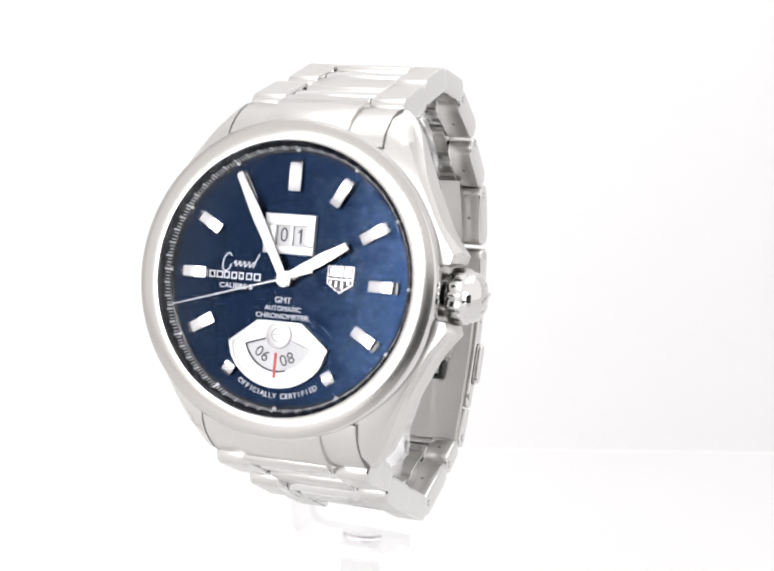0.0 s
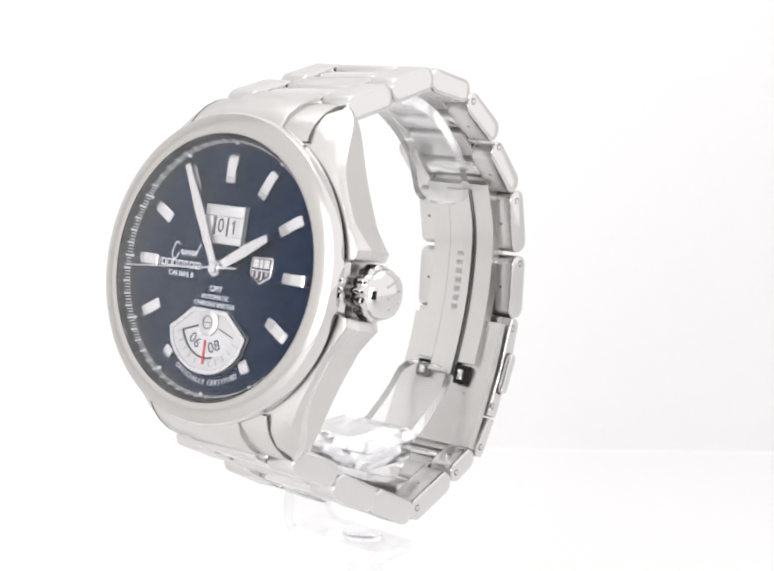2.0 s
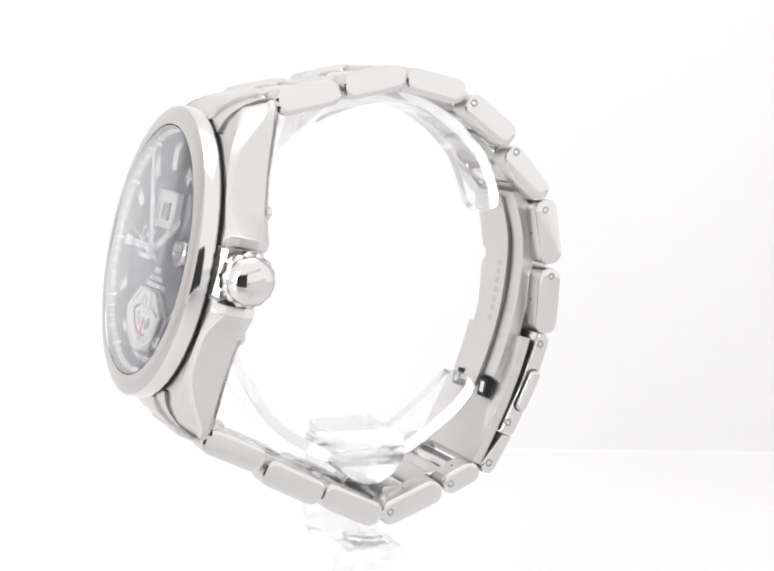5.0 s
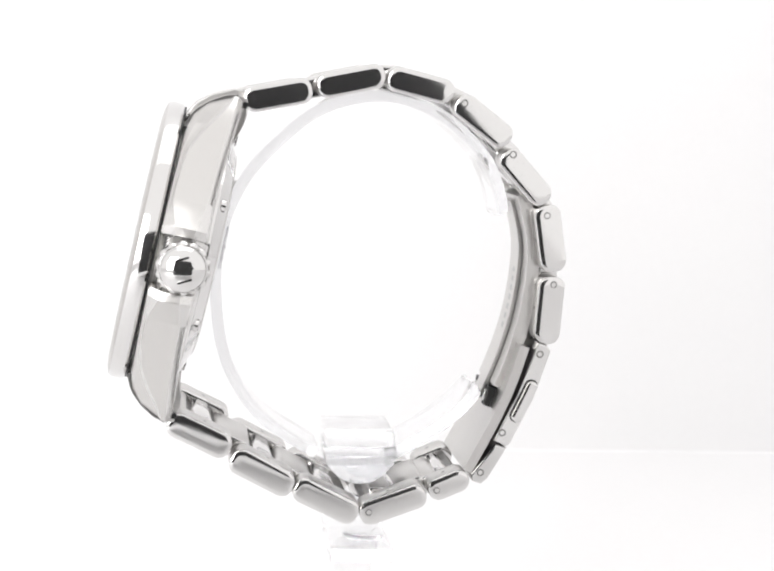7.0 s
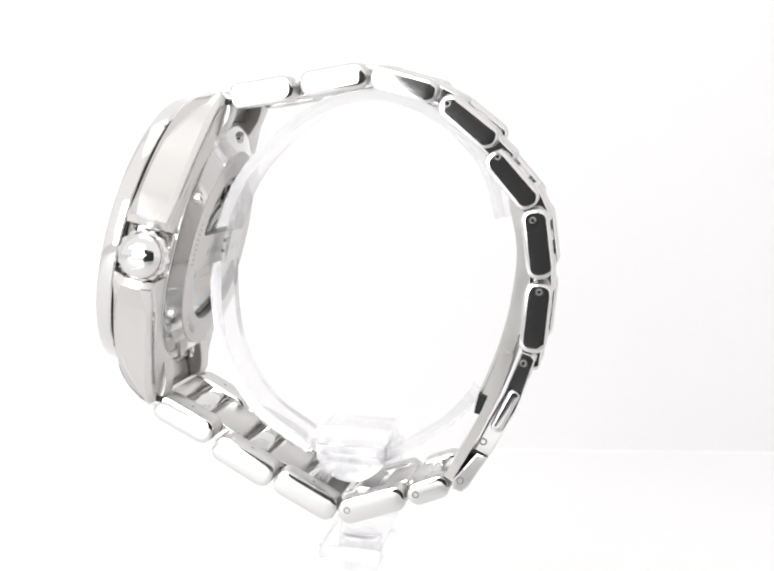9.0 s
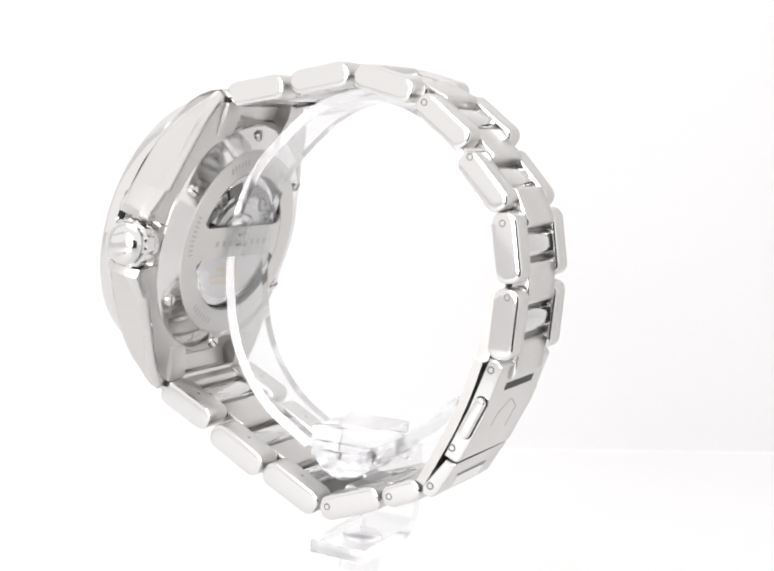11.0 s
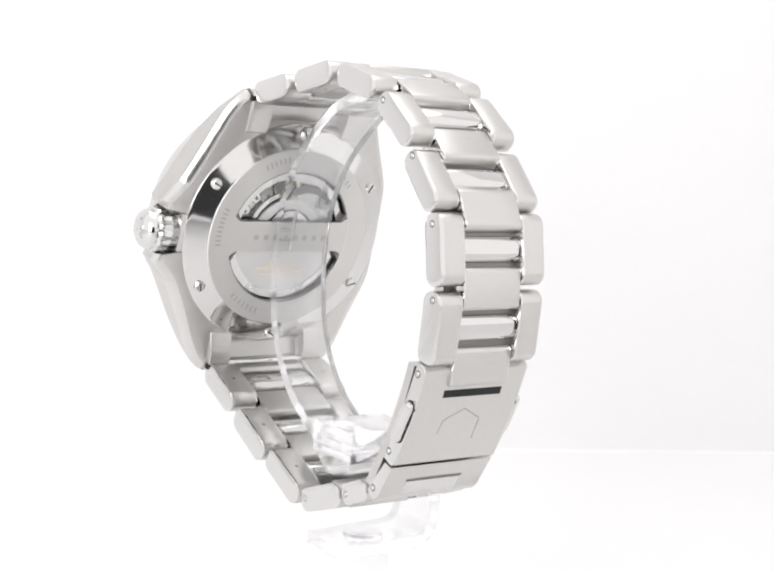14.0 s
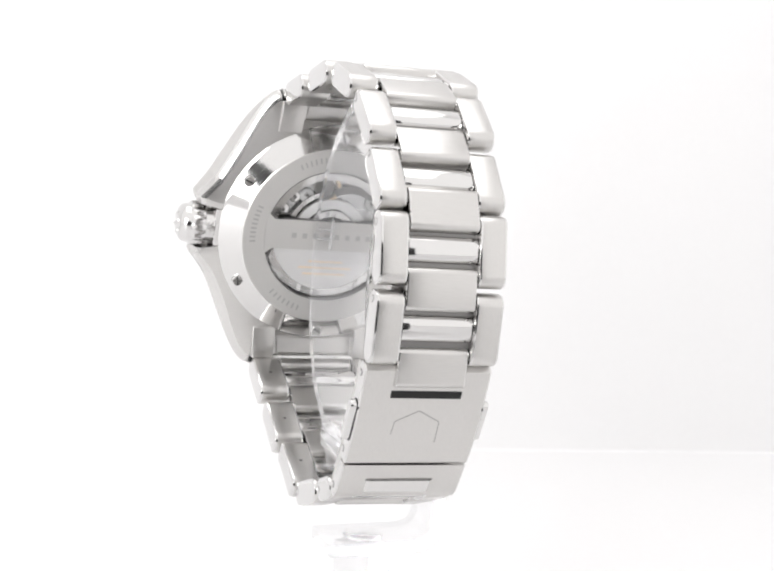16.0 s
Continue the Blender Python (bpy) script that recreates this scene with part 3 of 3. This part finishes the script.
for sign in (1, -1):
    part("end_tongue", prism([(sign * u, n) for u, n in TONGUE], -8.2, 8.2, side, 0.25, 2), brushed, watch, "brushed centre tongue of the end link")

# the bracelet: middle (y, z), angle, length, thickness, half width
LINKS = {
    1: (34.31, -7.15, -66.4, 13.3, 5.0, 14.7), 2: (40.27, -20.34, -65.7, 13.4, 4.9, 13.8), 3: (42.70, -33.89, -91.0, 13.4, 4.9, 12.9),
    4: (38.86, -47.80, -114.5, 13.4, 5.0, 12.1), 5: (30.02, -58.93, -125.4, 13.3, 4.9, 11.9), 6: (19.30, -66.97, -158.5, 13.7, 5.3, 11.9),
    7: (5.14, -70.40, -171.5, 13.9, 5.3, 12.0), 11: (-34.24, -58.83, 124.9, 8.8, 4.6, 12.3), 12: (-40.51, -48.53, 121.7, 14.2, 5.1, 12.5),
    13: (-42.34, -34.95, 75.7, 14.2, 5.2, 13.1), 14: (-39.00, -20.96, 74.1, 13.9, 5.3, 13.9), 15: (-33.94, -7.10, 75.9, 13.5, 5.1, 14.7)}
PINNED = {4: (41.3, -43.2), 5: (33.8, -55.2), 6: (23.6, -65.0), 7: (10.4, -69.8), 11: (-35.7, -56.6), 12: (-42.9, -44.0)}
INNER = 0.56
SHIFT = -0.6


def tip(k, end):
    u, n, a, length, _, _ = LINKS[k]
    return Vector((u + end * length / 2 * math.cos(radians(a)), n + end * length / 2 * math.sin(radians(a))))


def pin_head(u, n, r, sign, parent):
    bm = lathe([(0, 0.05), (0.7, 0.05), (0.78, 0.0), (0.78, -0.4), (0, -0.4)], 20)
    bmesh.ops.transform(bm, matrix=Matrix.Translation((sign * r, u, n)) @ pose(0, 0, 0, 0, 90 * sign, 0), verts=bm.verts)
    part("pin", bm, pin_steel, parent)
    bm = lathe([(0, 0.1), (0.42, 0.1), (0.48, 0.05), (0.48, -0.3), (0, -0.3)], 16)
    bmesh.ops.transform(bm, matrix=Matrix.Translation((sign * (r + 0.03), u, n)) @ pose(0, 0, 0, 0, 90 * sign, 0), verts=bm.verts)
    part("pin_core", bm, polished, parent)


for k, (u, n, a, length, thick, half) in LINKS.items():
    half += 0.6
    for sign in (1, -1):
        lo, hi = sorted((sign * half + SHIFT, sign * half * INNER + SHIFT))
        ob = part("outer_link", pill((u, n), a, length, thick, 2.25, lo, hi, 0.45), brushed_y, watch, "brushed steel outer link with polished side" if k == 1 else "", second=polished)
        if k in PINNED:
            pin_head(*PINNED[k], half + sign * SHIFT, sign, ob)
        inward = Vector((-math.sin(radians(a)), math.cos(radians(a))))
        inward = inward if inward.dot(Vector((0, -34)) - Vector((u, n))) > 0 else -inward
        spot = Vector((u, n)) + inward * (thick / 2 - 0.1)
        hole = lathe([(0, 0.13), (0.34, 0.13), (0.38, 0.1), (0.38, -0.2), (0, -0.2)], 12)
        bmesh.ops.transform(hole, matrix=Matrix.Translation((sign * half * 0.78 + SHIFT, spot.x, spot.y)) @ pose(0, 0, 0, math.degrees(math.atan2(-inward.x, inward.y)), 0, 0), verts=hole.verts)
        part("pin_hole", hole, pin_steel, ob)
    reach_in = half * INNER - 0.12
    part("polished_bar", pill((u, n), a, min(5.2, length * 0.39), thick * 0.8, 1.85, -reach_in + SHIFT, reach_in + SHIFT, 0.2), polished, watch, "polished centre bar" if k == 1 else "")
    # hidden inner pins that hold the pieces together
    part("link_core", prism(stadium((u, n), a, length - 2.5, thick * 0.25, 0.4), -half * 0.9 + SHIFT, half * 0.9 + SHIFT, side), pin_steel, watch)


def centre_plate(p, q, ang, half, length=8.1, thick=4.0):
    mid = (p + q) / 2
    half += 0.6
    part("centre_link", pill(mid, ang, length, thick, 1.1, -half * INNER + 0.12 + SHIFT, half * INNER - 0.12 + SHIFT, 0.25), brushed, watch, second=polished)


chain = [1, 2, 3, 4, 5, 6, 7]
centre_plate(Vector((32.3, -0.8)), tip(1, -1), -66, 14.9, 6.4)
for i, j in zip(chain, chain[1:]):
    centre_plate(tip(i, 1), tip(j, -1), (LINKS[i][2] + LINKS[j][2]) / 2, (LINKS[i][5] + LINKS[j][5]) / 2)
centre_plate(tip(7, 1), tip(7, 1) + Vector((-1.0, 0.1)), -173, 12.0, 7.6, 3.6)
lower = [11, 12, 13, 14, 15]
centre_plate(Vector((-32.3, -0.8)), tip(15, 1), 76, 14.9, 6.4)
centre_plate(tip(11, -1), tip(12, 1), 123, 12.4, 6.6)
centre_plate(tip(12, -1), tip(13, -1), 100, 12.8)
centre_plate(tip(13, 1), tip(14, -1), 75, 13.5)
centre_plate(tip(14, 1), tip(15, -1), 75, 14.3)
centre_plate(tip(11, 1), tip(11, 1) + Vector((1.0, -1.2)), 123, 12.3, 5.0, 3.6)

# clasp
clasp = part("clasp", prism([(-1.8, -69.6), (-1.9, -71.6), (-2.8, -72.6), (-13.5, -71.4), (-23.4, -69.0), (-23.9, -68.4), (-23.3, -65.6), (-13.0, -68.2)], -13.0, 12.3, side, 0.3, 2, polish=True), brushed_y, watch, "brushed folding clasp cover", second=polished)
for sign in (1, -1):
    lo, hi = sorted((sign * 12.0 + SHIFT * (sign < 0), sign * 13.6 + SHIFT * (sign < 0)))
    rl, rh = sorted((sign * 12.0 + SHIFT * (sign < 0), sign * 12.37 + SHIFT * (sign < 0)))
    # Dark pill, slightly proud, paints the shade round the button.
    part("button_recess_shade", pill((-14.0, -69.6), 167, 9.5, 2.7, 1.3, rl, rh, 0.03), dark, clasp)
    part("push_button", pill((-14.0, -69.6), 167, 9.0, 2.3, 1.05, lo, hi, 0.35), polished, clasp, "polished push button")
    pin_head(-3.95, -70.5, 12.3 + (0.7 if sign < 0 else 0), sign, clasp)
    pin_head(-21.3, -66.9, 12.3 + (0.7 if sign < 0 else 0), sign, clasp)
part("clasp_slot", prism([(-6.9, -72.19), (-8.5, -72.01), (-8.5, -71.0), (-6.9, -71.0)], -7.8, 6.4, side), dark, clasp, smooth=False)
def skin(u):
    """The height of the clasp cover's outer face."""
    return float(np.interp(-u, [2.8, 13.5, 23.4], [-72.6, -71.4, -69.0]))


outline = bmesh.new()
for (x0, y0), (x1, y1) in zip([(-4.7, -18.4), (-4.5, -13.6), (0.0, -11.2), (4.5, -13.6)], [(-4.5, -13.6), (0.0, -11.2), (4.5, -13.6), (4.6, -16.6)]):
    for i in range(6):
        ax, ay, bx, by = (x0 + (x1 - x0) * i / 6, y0 + (y1 - y0) * i / 6, x0 + (x1 - x0) * (i + 1) / 6, y0 + (y1 - y0) * (i + 1) / 6)
        d = Vector((bx - ax, by - ay)).normalized() * 0.11
        merged(outline, prism([(ax - d.y, ay + d.x), (bx - d.y, by + d.x), (bx + d.y, by - d.x), (ax + d.y, ay - d.x)], skin((ay + by) / 2) - 0.03, skin((ay + by) / 2) + 0.3, flat))
part("engraved_outline", outline, engraved, clasp, "engraved shield outline", smooth=False)
end = part("clasp_end", prism([(-24.0, -66.3), (-24.2, -68.6), (-31.2, -66.3), (-32.6, -65.2), (-32.4, -63.4), (-31.0, -62.9)], -13.0, 12.3, side, 0.3, 2, polish=True), brushed_y, watch, "brushed clasp end piece", second=polished)
part("insert_bar", prism([(-28.2, -67.45), (-31.0, -66.55), (-30.8, -65.6), (-28.0, -66.5)], -6.6, 6.6, side, 0.15, 1), polished, end)
part("insert_gap", prism([(-27.7, -67.52), (-28.15, -67.38), (-28.0, -66.0), (-27.6, -66.2)], -6.9, 6.9, side), pin_steel, end, smooth=False)
for sign in (1, -1):
    pin_head(-30.3, -64.5, 12.3, sign, end)


def blade(points, thick, lo, hi, bevel=0.2, edged=False, tip=None):
    """A bent strip along points; tip rounds its first (0) or last (-1) end."""
    pts = [Vector(q) for q in points]
    if tip is not None:
        pts = pts if tip == 0 else pts[::-1]
        fine = [pts[0].lerp(pts[1], f) for f in (0, 0.06, 0.16, 0.3, 0.5, 0.75)]
        fine += [pts[1].lerp(pts[2], f) for f in (0, 0.33, 0.66)]
        pts = fine + pts[2:]
    tips = []
    for q in pts:
        s = (q - pts[0]).length
        tips.append(0 if tip is None or s > 3.6 else 3.6 - math.sqrt(3.6 ** 2 - (3.6 - s) ** 2))
    inner, outer = [], []
    for i, q in enumerate(pts):
        d = (pts[min(i + 1, len(pts) - 1)] - pts[max(i - 1, 0)]).normalized()
        nrm = Vector((-d.y, d.x))
        inner.append(q + nrm * thick / 2)
        outer.append(q - nrm * thick / 2)
    bm = bmesh.new()
    rows = [[bm.verts.new((r, v.x, v.y)) for r, v in ((lo + e, a), (hi - e, a), (hi - e, b), (lo + e, b))] for a, b, e in zip(inner, outer, tips)]
    for p, q in zip(rows, rows[1:]):
        for k in range(4):
            bm.faces.new((p[k], p[(k + 1) % 4], q[(k + 1) % 4], q[k]))
    bm.faces.new(rows[0])
    bm.faces.new(rows[-1])
    if bevel:
        sharp = [e for e in bm.edges if e.calc_face_angle(0) > 1.0]
        bmesh.ops.bevel(bm, geom=sharp, offset=bevel, segments=2, affect="EDGES", profile=0.5)
    bmesh.ops.recalc_face_normals(bm, faces=bm.faces)
    for f in bm.faces:
        f.material_index = int(edged and (abs(f.normal.x) > 0.5 or len(f.verts) > 4))
    return bm


FOLD = curve_points([(26.5, -58.6), (17.0, -63.3), (6.0, -65.0), (-4.0, -64.9), (-14.0, -63.5), (-24.0, -61.5), (-30.5, -61.0)], 24)
WIDE = [(u, n - 1.6) for u, n in FOLD]
blades = part("folding_blade", blade(WIDE[:16], 2.6, -7.9, 7.9), brushed_y, watch, "brushed folding clasp blades")
FRAME = curve_points([(-3.2, -67.3), (-9.5, -66.8), (-17.0, -65.6), (-24.0, -63.9), (-30.8, -62.0)], 12)
part("blade_frame", blade(FRAME, 1.9, -11.6, 11.6), brushed_y, blades, "wide brushed clasp frame")
inner_fold = [(u, n + 0.1) for u, n in FOLD[1:-7]]
part("inner_blade", blade(inner_fold, 0.9, -2.9, 2.9, 0.12), brushed_y, blades, "narrow inner blade")
for x in (-3.25, 3.25):
    part("blade_groove", blade([(u, n - 0.25) for u, n in FOLD[1:-7]], 0.3, x - 0.2, x + 0.2, 0), pin_steel, blades, smooth=False)
bars = bmesh.new()
for i in range(7):
    u = 11.0 - i * 2.0
    z = float(np.interp(-u, [-q[0] for q in inner_fold], [q[1] for q in inner_fold]))
    merged(bars, box((-0.8, u - 0.6, z + 0.4), (0.8, u + 0.6, z + 0.5)))
tagged(part("engraved_bars", bars, silver_flat, blades, smooth=False), kind="stuff")
for x in (-5.0, 5.0):
    part("catch_hole", box((x - 1.5, -17.6, -65.5), (x + 1.5, -13.6, -63.3)), dark, blades, smooth=False)
    part("catch", box((x - 0.6, -16.8, -64.0), (x + 0.9, -14.4, -63.0), 0.15), polished, blades)

# ---- the acrylic stand ----
stand = empty("acrylic_watch_stand", "clear acrylic c-ring watch stand on a bent bracket and post", "display stand")
STAND0 = Matrix.Rotation(math.atan2(-0.351782, 0.93549), 4, "Z")
TO_STAND = (Matrix.Scale(1 / K, 4) @ STAND0.inverted() @ WATCH0 @ Matrix.Scale(K, 4))
RING = curve_points([(21.2, -58.4), (27.5, -55.2), (32.8, -50.6), (38.2, -40.6), (39.3, -29.2), (34.6, -18.0), (26.4, -10.6), (15.8, -4.8), (2.9, -2.9), (-10.6, -5.5), (-21.6, -10.6), (-30.2, -19.6), (-35.2, -32.0)], 64)
ARM = curve_points([(-33.0, -46.5), (-27.8, -52.5), (-21.0, -58.6), (-14.7, -62.2)], 14)


def in_stand(bm):
    bmesh.ops.transform(bm, matrix=TO_STAND, verts=bm.verts)
    return bm


part("ring", in_stand(blade(RING, 2.3, -9.5, 3.8, 0.3, edged=True, tip=0)), acrylic, stand, "clear curved acrylic ring", second=frosted)
for lo, hi in (((0.2, -2.4, -4.5), (0.8, 6.4, -3.9)), ((0.8, -0.2, -4.5), (3.6, 0.4, -3.9)), ((0.8, 2.0, -4.5), (3.6, 2.6, -3.9))):
    part("ring_rib", in_stand(box(lo, hi, 0.1)), frosted, stand, "small raised acrylic rib")
part("ring_arm", in_stand(blade(ARM, 2.6, -9.5, 3.8, 0.3, edged=True, tip=-1)), acrylic, stand, second=frosted)
LEFT, RIGHT = (Vector((-30.4, -33.0)), Vector((-37.6, -34.6))), (Vector((-27.5, -46.7)), Vector((-34.9, -48.4)))
for t0, t1, grow in ((0.0, 0.36, 0.0), (0.37, 0.62, 0.4), (0.63, 0.86, 0.0)):
    g = (LEFT[0] - RIGHT[0]).normalized() * grow
    slab = [LEFT[0].lerp(LEFT[1], t0) + g, RIGHT[0].lerp(RIGHT[1], t0) - g, RIGHT[0].lerp(RIGHT[1], t1) - g, LEFT[0].lerp(LEFT[1], t1) + g]
    part("clamp_slab", in_stand(prism([tuple(q) for q in slab], -11.9, 6.0, side, 0.3, 2, polish=True)), acrylic, stand, "clear acrylic clamp slab", second=frosted)
l, r = LEFT[0].lerp(LEFT[1], 0.87), RIGHT[0].lerp(RIGHT[1], 0.87)
out = Vector((-(l - r).y, (l - r).x)).normalized()
out = out if out.x < 0 else -out
lens = [tuple(l.lerp(r, i / 12) + out * 4.2 * math.sin(math.pi * i / 12) ** 0.8) for i in range(13)]
part("clamp_foot", in_stand(prism(lens, -11.0, 5.2, side, 0.25, 2)), acrylic, stand, "rounded acrylic clamp foot")
Z0 = FLOOR * 1000 - 249.0
BEND = [(9.0, 0.0), (0.0, 0.0), (-10.0, 0.0), (-12.4, 0.5), (-14.1, 1.9), (-14.8, 4.2), (-14.8, 12.0), (-14.8, 20.6)]


def bracket():
    bm = blade(BEND, 2.75, -7.5, 5.2, 0.3, edged=True)
    bmesh.ops.transform(bm, matrix=pose(0, 0, Z0 + 5.6) @ Matrix(((0, 1, 0, 0), (1, 0, 0, 0), (0, 0, 1, 0), (0, 0, 0, 1))), verts=bm.verts)
    return bm


part("bracket", bracket(), acrylic, stand, "bent clear acrylic bracket", second=frosted)
part("cross_arm", box((-13.3, -5.0, Z0 + 21.6), (-10.6, 4.0, Z0 + 25.8), 0.4), acrylic, stand)
part("hub", lathe([(0, Z0 + 7.7), (3.7, Z0 + 7.7), (4.2, Z0 + 7.4), (4.2, Z0 + 7.02), (0, Z0 + 7.02)], 32), acrylic, stand, "round acrylic boss")
part("post", turned(box((-4.2, -4.2, 0.0), (4.2, 4.2, Z0 + 4.15), 0.4), 20), acrylic, stand, "square acrylic post")

# ---- behind the camera ----
body = part("camera_body", box((-0.085, -0.03, -0.056), (0.092, 0.03, 0.086), 0.01), black_body, scale=1)
body.matrix_world = pose(0, -0.285, 0.078)
tagged(body, "black camera body behind the lens", "camera")


def heading(t):
    """The turntable's turn in degrees at t seconds."""
    return -(8.79018 * t - 0.27684 * (t - 8) ** 2 / 100)


def motions():
    times = [0.5 * i for i in range(33)]
    turns = [Matrix.Rotation(radians(heading(t)), 4, "Z") for t in times]
    walk(watch, [(t, m @ WATCH0) for t, m in zip(times, turns)])
    walk(stand, [(t, m @ STAND0) for t, m in zip(times, turns)])
    walk(second_hand, [(t, pose(0, 0, 0, 0, 0, -(253.5 + 6.0 * t))) for t in times])


motions()
